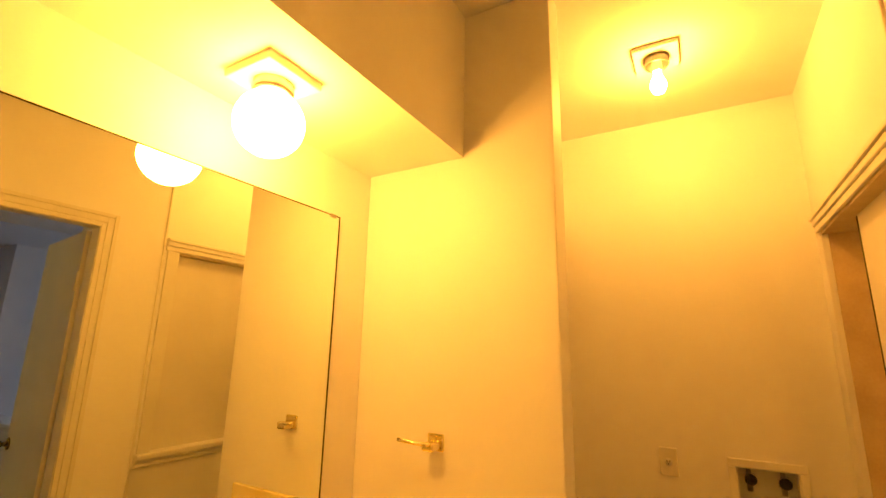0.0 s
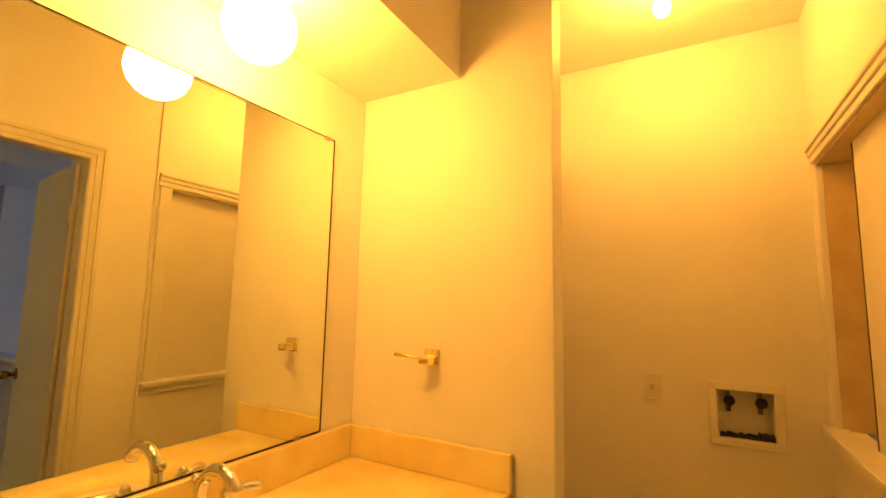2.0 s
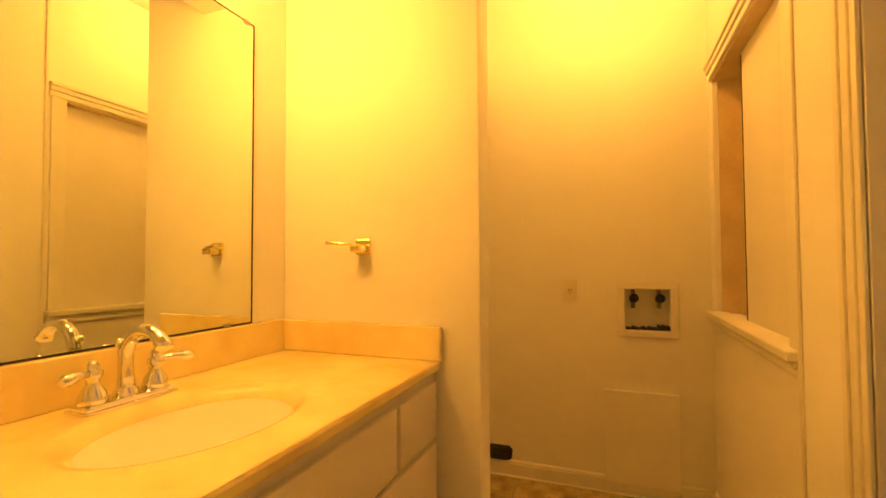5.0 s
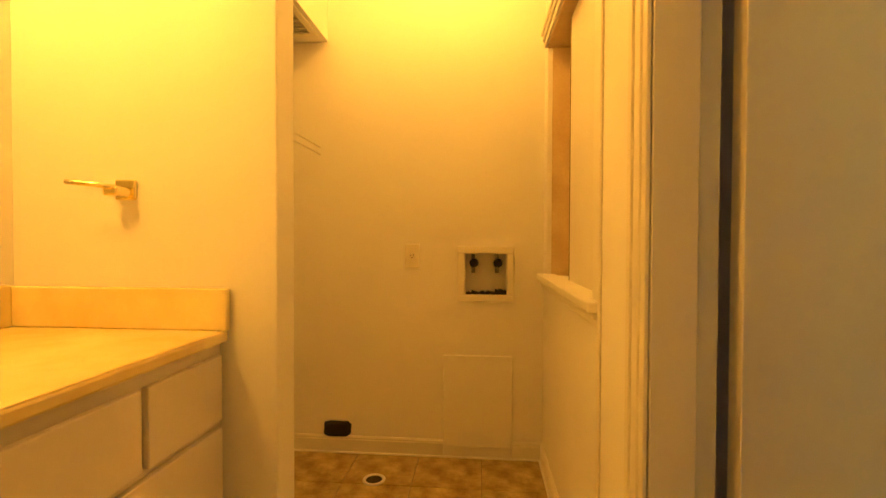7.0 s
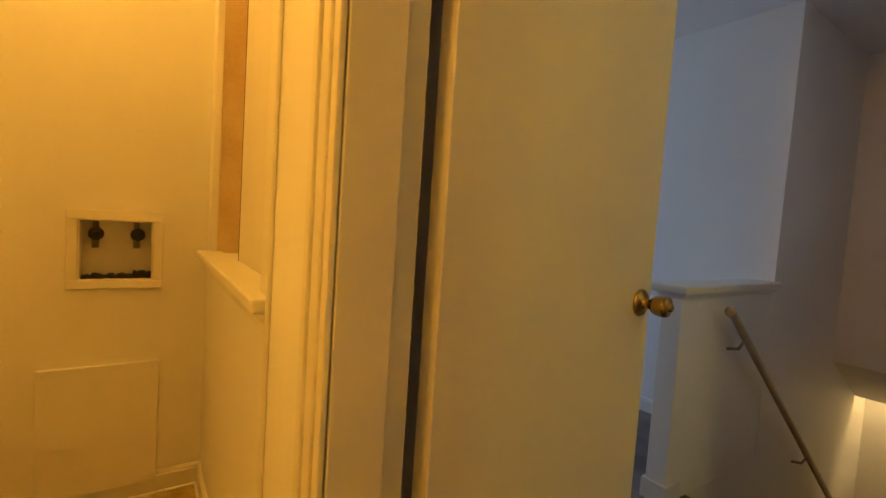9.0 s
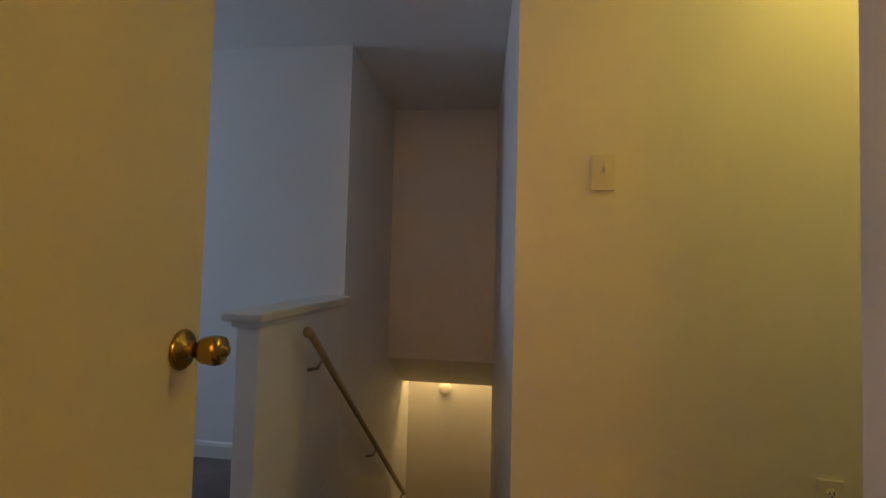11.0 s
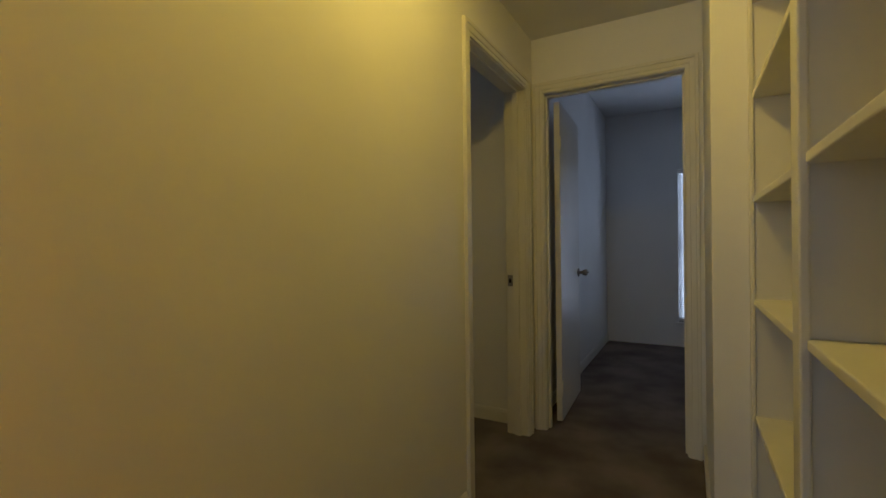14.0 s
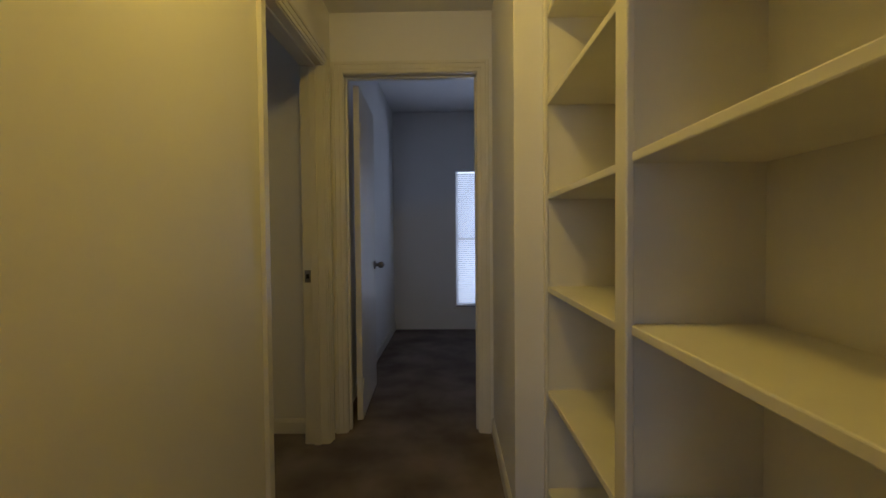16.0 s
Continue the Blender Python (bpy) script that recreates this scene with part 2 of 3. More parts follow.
# ---- hall walls ----
structure("wall_shelf_end", B(XH, 2.150, -1.16, -1.064, 0, HC, bevel=0.004), M_WALL_ROUGH, "grey-lit textured wall end beside the shelves", "wall")
structure("wall_shelf_back", B(XH, 1.76, -2.72, -1.16, 0, HC), M_WALL, "painted wall behind the built-in shelves", "wall")
structure("wall_corridor_side", B(XH, XCW, YEND, -2.72, 0, HC, bevel=0.003), M_WALL, "painted corridor wall past the shelves", "wall")
DA0, DA1 = -2.685, -3.430
bm = holed(bmesh.new(), "x", XSW, XSW + 0.12, YEND, YST, 0, HC, [(DA1 - 0.02, DA0 + 0.02, 0, 2.05)])
structure("wall_switch", bm, M_WALL, "cream painted hall wall with a light switch", "wall")
EX0, EX1 = 2.240, 2.985
bm = holed(bmesh.new(), "y", YEND - 0.11, YEND, XH, 5.2, 0, 2.6, [(EX0 - 0.02, EX1 + 0.02, 0, 2.05)])
structure("wall_corridor_end", bm, M_WALL, "painted end wall with the bedroom doorway", "wall")
structure("ceiling_hall", B(XH, 5.3, YEND, 3.5, HC, HC + 0.1), M_CEIL, "dim textured hall ceiling", "ceiling")
structure("ceiling_landing", B(3.0, 5.3, YST + 0.002, 3.4, 2.235, HC - 0.003), M_CEIL, "lower textured ceiling over stairs and landing", "ceiling")
structure("wall_closet_side", B(XSW + 0.12, 5.2, -2.3, -2.2, 0, HC), M_WALL, "dim painted side room wall", "wall")
# window hole and glowing backdrop added out of view to brighten the side room
bm = holed(bmesh.new(), "x", 5.1, 5.2, YEND, -2.3, 0, HC, [(-3.1, -2.8, 1.15, 1.65)])
structure("backdrop_side_room", B(5.6, 5.62, -3.6, -2.2, 0.4, 2.3), M_OUTSIDE, "glow outside the added, unseen side room window", "backdrop")
structure("wall_closet_back", bm, M_WALL, "dim painted side room back wall", "wall")
baseboard("baseboard_closet", (XSW + 0.12, YEND), (5.1, YEND), (0, 1))
baseboard("baseboard_switch_wall", (XSW, DA0 + 0.08), (XSW, YST), (-1, 0))
baseboard("baseboard_corridor_side", (XCW, YEND), (XCW, -2.72), (1, 0))
baseboard("baseboard_corridor_step", (XSH, -2.72), (XCW + 0.012, -2.72), (0, 1))
baseboard("baseboard_shelf_end", (XH, -1.064), (2.150, -1.064), (0, 1))

# ---- stairwell and landing ----
XC, YH0, YH1 = 3.87, 0.137, 0.220
HX = 3.03
bm = bmesh.new()
vs = [bm.verts.new((x, y, z)) for z in (-2.8, HC) for x, y in ((XSW + 0.12, YST - 0.12), (5.9, YST - 0.12), (5.9, -0.635), (4.88, -0.645), (XSW + 0.12, YST))]
bm.faces.new(vs[4::-1])
bm.faces.new(vs[5:])
for i in range(5):
    bm.faces.new([vs[i], vs[(i + 1) % 5], vs[5 + (i + 1) % 5], vs[5 + i]])
structure("wall_stair_right", bm, M_WALL, "painted stairwell wall behind the switch wall", "wall")
structure("wall_stair_left", B(XC, 5.9, YH0, YH1 + 0.02, -2.8, HC), M_WALL, "dim painted full-height stairwell wall", "wall")
structure("wall_stair_left_low", B(HX, XC, YH0, YH1, -2.8, 0.0), M_WALL, "painted stairwell wall below the landing", "wall")
structure("wall_stair_header", B(4.88, 4.98, YST, YH0, 0.37, HC), M_WALL, "dim painted header wall above the stairs", "wall")
bm = bmesh.new()
vs = [bm.verts.new(c) for c in ((4.89, YST, 0.365), (5.46, YST, 0.05), (5.46, YST, 0.19), (4.89, YST, 0.51),
                                (4.89, YH0, 0.365), (5.46, YH0, 0.05), (5.46, YH0, 0.19), (4.89, YH0, 0.51))]
for q in ((0, 1, 2, 3), (7, 6, 5, 4), (0, 4, 5, 1), (1, 5, 6, 2), (2, 6, 7, 3), (3, 7, 4, 0)):
    bm.faces.new([vs[i] for i in q])
structure("ceiling_stair_slope", bm, M_CEIL, "sloping painted soffit over the stair flight", "soffit")
structure("wall_stair_foot", B(5.74, 5.84, YST, YH0, -2.8, 0.5), M_WALL, "lamp-lit painted wall at the stair foot", "wall")
structure("ceiling_stair_foot", B(5.47, 5.74, YST, YH0, 0.36, 0.46), M_CEIL, "low ceiling at the stair foot", "ceiling")
structure("floor_stair_foot", B(5.0, 5.74, YST, YH0, -2.4, -2.34), M_CARPET, "carpeted floor at the stair foot", "carpet floor")
structure("wall_landing_far", B(XC, XC + 0.1, YH1 + 0.02, 3.5, 0, HC), M_WALL, "daylit bluish grey landing wall", "wall")
bm = holed(bmesh.new(), "y", 3.4, 3.5, XH, XC, 0, HC, [(2.6, 3.75, 0.8, 2.1)])
structure("wall_landing_window", bm, M_WALL, "landing wall with a daylit window", "wall")
structure("wall_landing_side", B(1.64, 1.70, 0.07, 3.5, 0, HC), M_WALL, "plain painted landing wall", "wall")
structure("wall_behind_door", B(XH, 2.19, -0.055, 0.07, 0, HC), M_WALL, "painted wall return behind the open bathroom door", "wall")
baseboard("baseboard_landing", (XC, YH1 + 0.02), (XC, 3.4), (-1, 0))

stairs = thing("staircase", "carpeted staircase going down between painted walls", "stairs", (3.2, 0, 0), kind="structure")
for i in range(12):
    x, z = 0.225 * i, -0.19 * (i + 1)
    part("step", B(x - 0.02, x + 0.225, YST, YH0, z - 0.19, z, bevel=0.012), M_CARPET, stairs)

half = thing("half_wall", "painted half wall with a wooden cap beside the stairs", "half wall", (HX, YH0, 0), kind="structure")
part("wall", B(0, XC - HX, 0, YH1 - YH0, 0, 0.855, bevel=0.003), M_WALL, half)
part("cap", B(-0.045, XC - HX, -0.035, YH1 - YH0 + 0.035, 0.855, 0.888, bevel=0.009), M_TRIM, half, "cream painted wooden cap")
part("cap_moulding", B(-0.015, XC - HX, -0.014, YH1 - YH0 + 0.014, 0.835, 0.855, bevel=0.004), M_TRIM, half)
part("baseboard", B(-0.012, 0.10, -0.012, YH1 - YH0 + 0.012, 0, 0.083, bevel=0.004), M_TRIM, half)

rail = thing("handrail", "slim wooden wall handrail on metal brackets", "handrail", (3.28, 0.072, 0.785))
part("rail", tube(bmesh.new(), [(0.0, 0, 0), (0.03, 0, -0.014), (2.05, 0, -1.63)], 0.016, 16), M_WOOD, rail)
part("end_cap", lathe(bmesh.new(), [(0, -0.008), (0.018, -0.006), (0.023, 0), (0.018, 0.008), (0, 0.01)], pose(0, 0, 0, 0, -90, 0)), M_WOOD, rail)
for k in (0.16, 1.1, 2.0):
    z = -0.012 - (k - 0.03) * 0.80
    part("bracket", tube(bmesh.new(), [(k, 0, z - 0.02), (k, 0.02, z - 0.06), (k, 0.082, z - 0.075)], 0.007, 8), M_STEEL, rail)
    part("bracket_plate", lathe(bmesh.new(), [(0, 0), (0.024, 0), (0.022, 0.006), (0, 0.007)], pose(k, 0.082, z - 0.075, 90, 0, 0)), M_STEEL, rail)

smoke = thing("smoke_detector", "round cream smoke detector on the stair wall", "smoke detector", (5.74, -0.210, -0.075))
part("base", lathe(bmesh.new(), [(0, 0), (0.062, 0), (0.062, 0.012), (0.054, 0.016), (0, 0.016)], pose(0, 0, 0, 0, -90, 0)), M_PLASTIC, smoke)
part("cover", lathe(bmesh.new(), [(0.050, 0.016), (0.046, 0.021), (0.030, 0.023), (0, 0.023)], pose(0, 0, 0, 0, -90, 0)), M_PLASTIC, smoke)

# ---- bedroom ----
structure("wall_bedroom_left", B(3.075, 3.18, YBED, YEND - 0.11, 0, 2.6), M_WALL, "bluish daylit bedroom wall beside the door", "wall")
bm = holed(bmesh.new(), "y", YBED - 0.12, YBED, 0.0, 3.18, 0, 2.6, [(1.56, 2.335, 0.27, 1.93)])
structure("wall_bedroom_far", bm, M_WALL, "dim grey bedroom wall with a tall window", "wall")
structure("wall_bedroom_right", B(-0.1, 0.0, YBED - 0.12, YEND, 0, 2.6), M_WALL, "plain bedroom side wall", "wall")
structure("wall_bedroom_near", B(0.0, XH, YEND - 0.11, YEND, 0, 2.6), M_WALL, "plain bedroom wall", "wall")
structure("ceiling_bedroom", B(-0.1, 5.2, YBED - 0.12, YEND - 0.001, 2.6, 2.7), M_CEIL, "dim bedroom ceiling", "ceiling")
baseboard("baseboard_bedroom_left", (3.075, YBED), (3.075, YEND - 0.11), (-1, 0))
structure("backdrop_daylight", B(0.6, 3.2, YBED - 0.72, YBED - 0.70, -0.3, 2.8), M_OUTSIDE, "bright bluish daylight outside the window", "backdrop")
structure("backdrop_landing", B(1.8, 4.2, 3.8, 3.82, 0.3, 2.6), M_OUTSIDE, "bright daylight outside the landing window", "backdrop")

win = thing("window_1", "tall white-framed bedroom window with closed mini blind", "window", (1.56, YBED, 0.27), kind="structure")
W, H = 0.775, 1.66
part("window_sill", B(-0.03, W + 0.03, -0.11, 0.03, -0.022, 0.0, bevel=0.005), M_TRIM, win)
for n_, b_ in (("window_frame", (0, 0.035, -0.11, -0.06, 0, H)), ("window_frame", (W - 0.035, W, -0.11, -0.06, 0, H)),
               ("window_frame", (0.035, W - 0.035, -0.11, -0.06, H - 0.035, H)), ("window_frame", (0.035, W - 0.035, -0.11, -0.06, 0, 0.035)),
               ("meeting_rail", (0.035, W - 0.035, -0.105, -0.065, 0.80, 0.84))):
    part(n_, B(*b_, bevel=0.004), M_TRIM, win)
blind = thing("window_blind", "white horizontal mini blind hanging in the bedroom window", "blind", (1.565, YBED - 0.030, 0.28))
part("headrail", B(0, 0.765, -0.015, 0.015, 1.61, 1.645, bevel=0.003), M_BLIND, blind)
part("bottom_rail", B(0, 0.765, -0.012, 0.012, 0.005, 0.02, bevel=0.003), M_BLIND, blind)
slat = None
for i in range(66):
    z = 0.035 + i * 0.0238
    if slat is None:
        slat = part("slat", box(bmesh.new(), 0.002, 0.763, -0.0125, 0.0125, -0.0006, 0.0006, m=pose(0, 0, 0, 42)), M_BLIND, blind)
        slat.location = (0, 0, z)
    else:
        o = new("slat", slat.data)
        o.parent, o.location = blind, (0, 0, z)
for x in (0.12, 0.64):
    part("cord", tube(bmesh.new(), [(x, 0.014, 0.02), (x, 0.014, 1.62)], 0.0012, 6), M_BLIND, blind)


# ---- doorways ----
def doorway(name, label, axis, a0, a1, u0, u1, top, sides=(True, True), w=0.062, stop=None, inset=0.005):
    """Jamb lining with stops, and stepped casing on the chosen sides of a doorway through a wall a0..a1; opening u0..u1."""
    d = thing(name, label, "door frame", kind="structure")

    def put(nm, a, b, ua, ub, za, zb, bevel=0.003):
        if axis == "x":
            part(nm, B(a, b, ua, ub, za, zb, bevel=bevel), M_TRIM, d)
        else:
            part(nm, B(ua, ub, a, b, za, zb, bevel=bevel), M_TRIM, d)
    put("jamb", a0, a1, u0 - 0.019, u0, 0, top)
    put("jamb", a0, a1, u1, u1 + 0.019, 0, top)
    put("head_jamb", a0, a1, u0 - 0.019, u1 + 0.019, top, top + 0.019)
    mid = (a0 + a1) / 2
    s0, s1, st = stop or (mid - 0.02, mid + 0.015, 0.011)
    put("door_stop", s0, s1, u0, u0 + st, 0, top, 0.002)
    put("door_stop", s0, s1, u1 - st, u1, 0, top, 0.002)
    put("door_stop", s0, s1, u0 + st, u1 - st, top - st, top, 0.002)
    for on, a, s in ((sides[0], a0, -1), (sides[1], a1, 1)):
        if not on:
            continue
        for k0, k1, dep in ((0.0, 0.30, 0.009), (0.30, 0.72, 0.013), (0.72, 1.0, 0.018)):
            lo, hi = sorted((a, a + s * dep))
            i0, i1 = inset + w * k0, inset + w * k1
            put("casing", lo, hi, u0 - i1, u0 - i0, 0, top + i1, 0.002)
            put("casing", lo, hi, u1 + i0, u1 + i1, 0, top + i1, 0.002)
            put("casing", lo, hi, u0 - i0, u1 + i0, top + i0, top + i1, 0.002)
    return d


doorway("door_frame_bathroom", "cream painted bathroom door frame with stepped casing", "x", XR - 0.008, XH, DJ1, DJ0, 2.035, (True, False), 0.070, (XR - 0.006, XR + 0.072, 0.028), -0.026)
doorway("door_frame_closet", "cream painted side room door frame with stepped casing", "x", XSW, XSW + 0.12, DA1, DA0, 2.03)
doorway("door_frame_bedroom", "cream painted bedroom door frame with stepped casing", "y", YEND - 0.11, YEND, EX0, EX1, 2.03)


def door_leaf(name, label, at, angle, width, mat_knob, knob_z=0.922, top=2.02, thick=0.035):
    """A flush door: hinge line at the origin, leaf along +x, faces towards -y and +y."""
    d = thing(name, label, "door", at)
    d.rotation_euler = (0, 0, radians(angle))
    part("leaf", B(0.002, width, 0.0, thick, 0.012, top, bevel=0.002), M_DOOR, d)
    prof = [(0.0, 0.0), (0.031, 0.0), (0.032, 0.004), (0.028, 0.009), (0.015, 0.011), (0.0115, 0.018), (0.0115, 0.028), (0.017, 0.031),
            (0.0205, 0.036), (0.0225, 0.046), (0.0235, 0.056), (0.0215, 0.065), (0.012, 0.067), (0.0085, 0.069), (0.0075, 0.074), (0.0, 0.075)]
    for y, rx in ((0.0, 90), (thick, -90)):
        part("door_knob", lathe(bmesh.new(), prof, pose(width - 0.052, y, knob_z, rx, 0, 0)), mat_knob, d, "round metal knob")
    part("latch_plate", B(width - 0.0005, width + 0.0012, 0.006, 0.029, knob_z - 0.03, knob_z + 0.03), mat_knob, d)
    for z in (0.22, 1.75):
        h = part("hinge", B(-0.001, 0.003, 0.003, 0.034, z - 0.045, z + 0.045), M_TRIM, d, "painted-over butt hinge")
        part("hinge_pin", tube(bmesh.new(), [(-0.004, -0.004, z - 0.047), (-0.004, -0.004, z + 0.047)], 0.006, 10), M_TRIM, d)
    return d


door_leaf("bathroom_door", "cream painted flush bathroom door standing open", (1.638, -0.240, 0), 6.4, 0.655, M_OLDBRASS, 0.918, 2.01, 0.036)
door_leaf("bedroom_door", "pale flush bedroom door standing open", (2.930, YEND - 0.148, 0), -87.6, 0.66, M_STEEL, 0.915)
strike = thing("strike_plate", "dark metal strike plate let into the door jamb", "strike plate", (XSW + 0.098, DA1, 0.912))
part("plate", B(-0.016, 0.016, 0.0, 0.003, -0.033, 0.033, bevel=0.001), M_STEEL, strike)
part("latch_hole", B(-0.008, 0.008, 0.002, 0.004, -0.012, 0.012), M_SHADOW, strike)


# ---- built-in shelves ----
shelf = thing("built_in_bookcase", "empty cream painted built-in bookcase with two bays", "bookcase", (0, 0, 0))
part("end_panel", B(1.765, XSH, -2.718, -2.700, 0, HC - 0.003, bevel=0.002), M_TRIM, shelf)
part("end_panel", B(1.765, XSH, -1.188, -1.172, 0, HC - 0.003, bevel=0.002), M_TRIM, shelf)
part("divider", B(1.765, XSH - 0.004, -1.972, -1.950, 0, HC - 0.003, bevel=0.002), M_TRIM, shelf)
part("divider_edge", B(XSH - 0.004, XSH + 0.014, -1.992, -1.932, 0, HC - 0.003, bevel=0.004), M_TRIM, shelf)
part("face_strip", B(XSH - 0.002, XSH + 0.012, -2.719, -2.692, 0, HC - 0.003, bevel=0.003), M_TRIM, shelf)
part("back_panel", B(1.762, 1.768, -2.70, -1.188, 0, HC - 0.003), M_TRIM, shelf)
for z in (0.18, 0.547, 0.932, 1.271, 1.612, 1.925):
    part("shelf", B(1.768, XSH + 0.002, -2.70, -1.972, z - 0.02, z, bevel=0.003), M_TRIM, shelf)
for z in (0.25, 0.592, 0.942, 1.280, 1.62):
    part("shelf", B(1.768, XSH + 0.002, -1.950, -1.188, z - 0.02, z, bevel=0.003), M_TRIM, shelf)


# ---- wall plates ----
def switch_plate(name, label, at, turn, kind_):
    s = thing(name, label, kind_, at)
    s.rotation_euler = (0, 0, radians(turn))
    part("plate", B(-0.036, 0.036, -0.010, 0.0, -0.0585, 0.0585, bevel=0.003), M_IVORY, s)
    if kind_ == "light switch":
        part("toggle_slot", B(-0.006, 0.006, -0.0103, -0.0095, -0.013, 0.013), M_TRIM, s)
        part("toggle", box(bmesh.new(), -0.0045, 0.0045, -0.024, -0.008, -0.006, 0.006, bevel=0.0015, m=pose(0, 0, 0, -28)), M_IVORY, s)
        for z in (-0.030, 0.030):
            part("screw", lathe(bmesh.new(), [(0, 0.0014), (0.003, 0.001), (0.003, 0)], pose(0, -0.0095, z, 90), 10), M_IVORY, s)
    else:
        for z in ((-0.020, 0.020) if kind_ == "outlet" else (0.0,)):
            part("socket", lathe(bmesh.new(), [(0, 0.002), (0.0155, 0.002), (0.0165, 0)], pose(0, -0.0095, z, 90), 20), M_IVORY, s)
            for x in (-0.006, 0.006):
                part("slot", B(x - 0.0012, x + 0.0012, -0.0123, -0.0113, z - 0.001, z + 0.008), M_SHADOW, s)
            part("ground_hole", lathe(bmesh.new(), [(0, 0.0008), (0.0026, 0.0004), (0.0026, 0)], pose(0, -0.0117, z - 0.008, 90), 10), M_SHADOW, s)
    return s


switch_plate("light_switch", "cream toggle light switch plate on the hall wall", (XSW, -0.987, 1.370), -90, "light switch")
switch_plate("hall_outlet", "cream duplex outlet low on the hall wall", (XSW, -1.642, 0.402), -90, "outlet")
switch_plate("laundry_outlet", "cream single outlet on the laundry wall", (0.856, YB, 0.988), 0, "wall outlet")

# ---- boxed-in opening beside the laundry ----
op = thing("wall_opening", "boxed-in wall opening with moulded head and sill", "wall opening", (1.494, 0, 0), kind="structure")
part("jamb", B(0.0, 0.022, 1.045, 1.06, 0.905, 1.965, bevel=0.002), M_WALL, op)
part("jamb_board", B(0.022, 0.12, 1.043, 1.06, 0.905, 1.965, bevel=0.002), M_RAWWOOD, op, "bare brown board")
# solid black strip paints the shade of the gap; no seal sits here
part("panel_gap_shade", B(0.052, 0.070, 0.770, 0.792, 0.905, 1.955), M_DARK, op, "black strip painted for the shaded gap along the panel")
part("jamb", B(0.0, 0.12, 0.15, 0.16, 0.905, 1.965, bevel=0.002), M_TRIM, op)
part("back_board", B(0.118, 0.128, 0.16, 1.045, 0.905, 1.965), M_RAWWOOD, op, "bare brown board")
part("sliding_panel", B(0.050, 0.070, 0.16, 0.77, 0.905, 1.955, bevel=0.002), M_DOOR, op, "cream painted panel slid part way")
part("head_lining", B(0.0, 0.118, 0.16, 1.045, 1.945, 1.965), M_RAWWOOD, op)
for k, (z0, z1, dep) in enumerate(((1.955, 1.982, 0.014), (1.982, 2.006, 0.022), (2.006, 2.024, 0.030))):
    part("head_moulding", B(-dep, 0.0, 0.076, 1.07, z0, z1, bevel=0.004), M_TRIM, op)
for k, (z0, z1, dep) in enumerate(((0.885, 0.912, 0.042), (0.868, 0.885, 0.026), (0.846, 0.868, 0.018))):
    part("sill_moulding", B(-dep, 0.04 if k == 0 else 0.0, 0.076, 1.07, z0, z1, bevel=0.005), M_TRIM, op)
part("side_casing", B(-0.012, 0.0, 0.088, 0.15, 0.912, 1.955, bevel=0.003), M_TRIM, op)

# ---- washer hookup ----
wb = thing("washer_box", "recessed washer supply box with two valves", "washer box", (1.217, YB, 0.90))
for b_ in ((-0.136, 0.136, 0.103, 0.136), (-0.136, 0.136, -0.132, -0.103), (-0.136, -0.105, -0.103, 0.103), (0.105, 0.136, -0.103, 0.103)):
    part("frame", B(b_[0], b_[1], -0.011, 0.0, b_[2], b_[3], bevel=0.003), M_PLASTIC, wb)
for b_ in ((-0.105, -0.101, 0, 0.085, -0.103, 0.103), (0.101, 0.105, 0, 0.085, -0.103, 0.103), (-0.101, 0.101, 0, 0.085, 0.099, 0.103),
           (-0.101, 0.101, 0, 0.085, -0.103, -0.099), (-0.101, 0.101, 0.081, 0.085, -0.099, 0.099)):
    part("inner_side", B(*b_), M_PLASTIC, wb)
for x in (-0.062, 0.055):
    v = part("valve", lathe(bmesh.new(), [(0, -0.05), (0.010, -0.05), (0.011, -0.02), (0.016, -0.018), (0.016, 0.004), (0.009, 0.008), (0.009, 0.045), (0, 0.045)],
                            pose(x, 0.045, 0.055)), M_STEEL, wb, "tarnished dark valve")
    part("valve_handle", tube(bmesh.new(), [(x, 0.03, 0.06), (x + 0.004, 0.005, 0.058), (x + 0.008, 0.0, 0.056)], 0.007, 10), M_DARK, v)
    part("valve_wheel", lathe(bmesh.new(), [(0, -0.006), (0.018, -0.006), (0.022, 0), (0.018, 0.006), (0, 0.006)], pose(x + 0.004, 0.012, 0.055, 90)), M_DARK, v)
bm = bmesh.new()
rnd = random.Random(4)
for i in range(22):
    x = -0.098 + i * 0.0090
    h = 0.004 + 0.010 * rnd.random() + (0.008 if i > 15 else 0)
    box(bm, x, x + 0.0092, 0.004 + 0.01 * rnd.random(), 0.07, -0.099, -0.099 + h)
part("torn_edge", bm, M_DARK, wb, "dark ragged gap along the bottom")

panel = thing("access_panel", "painted square access panel on the laundry wall", "access panel", (1.18, YB, 0.0))
part("board", B(-0.168, 0.168, -0.016, 0.0, 0.055, 0.503, bevel=0.0025), M_WALL, panel)
for x in (-0.15, 0.15):
    for z in (0.075, 0.485):
        part("screw", lathe(bmesh.new(), [(0, 0.0015), (0.004, 0.001), (0.004, 0)], pose(x, -0.016, z, 90), 10), M_TRIM, panel)

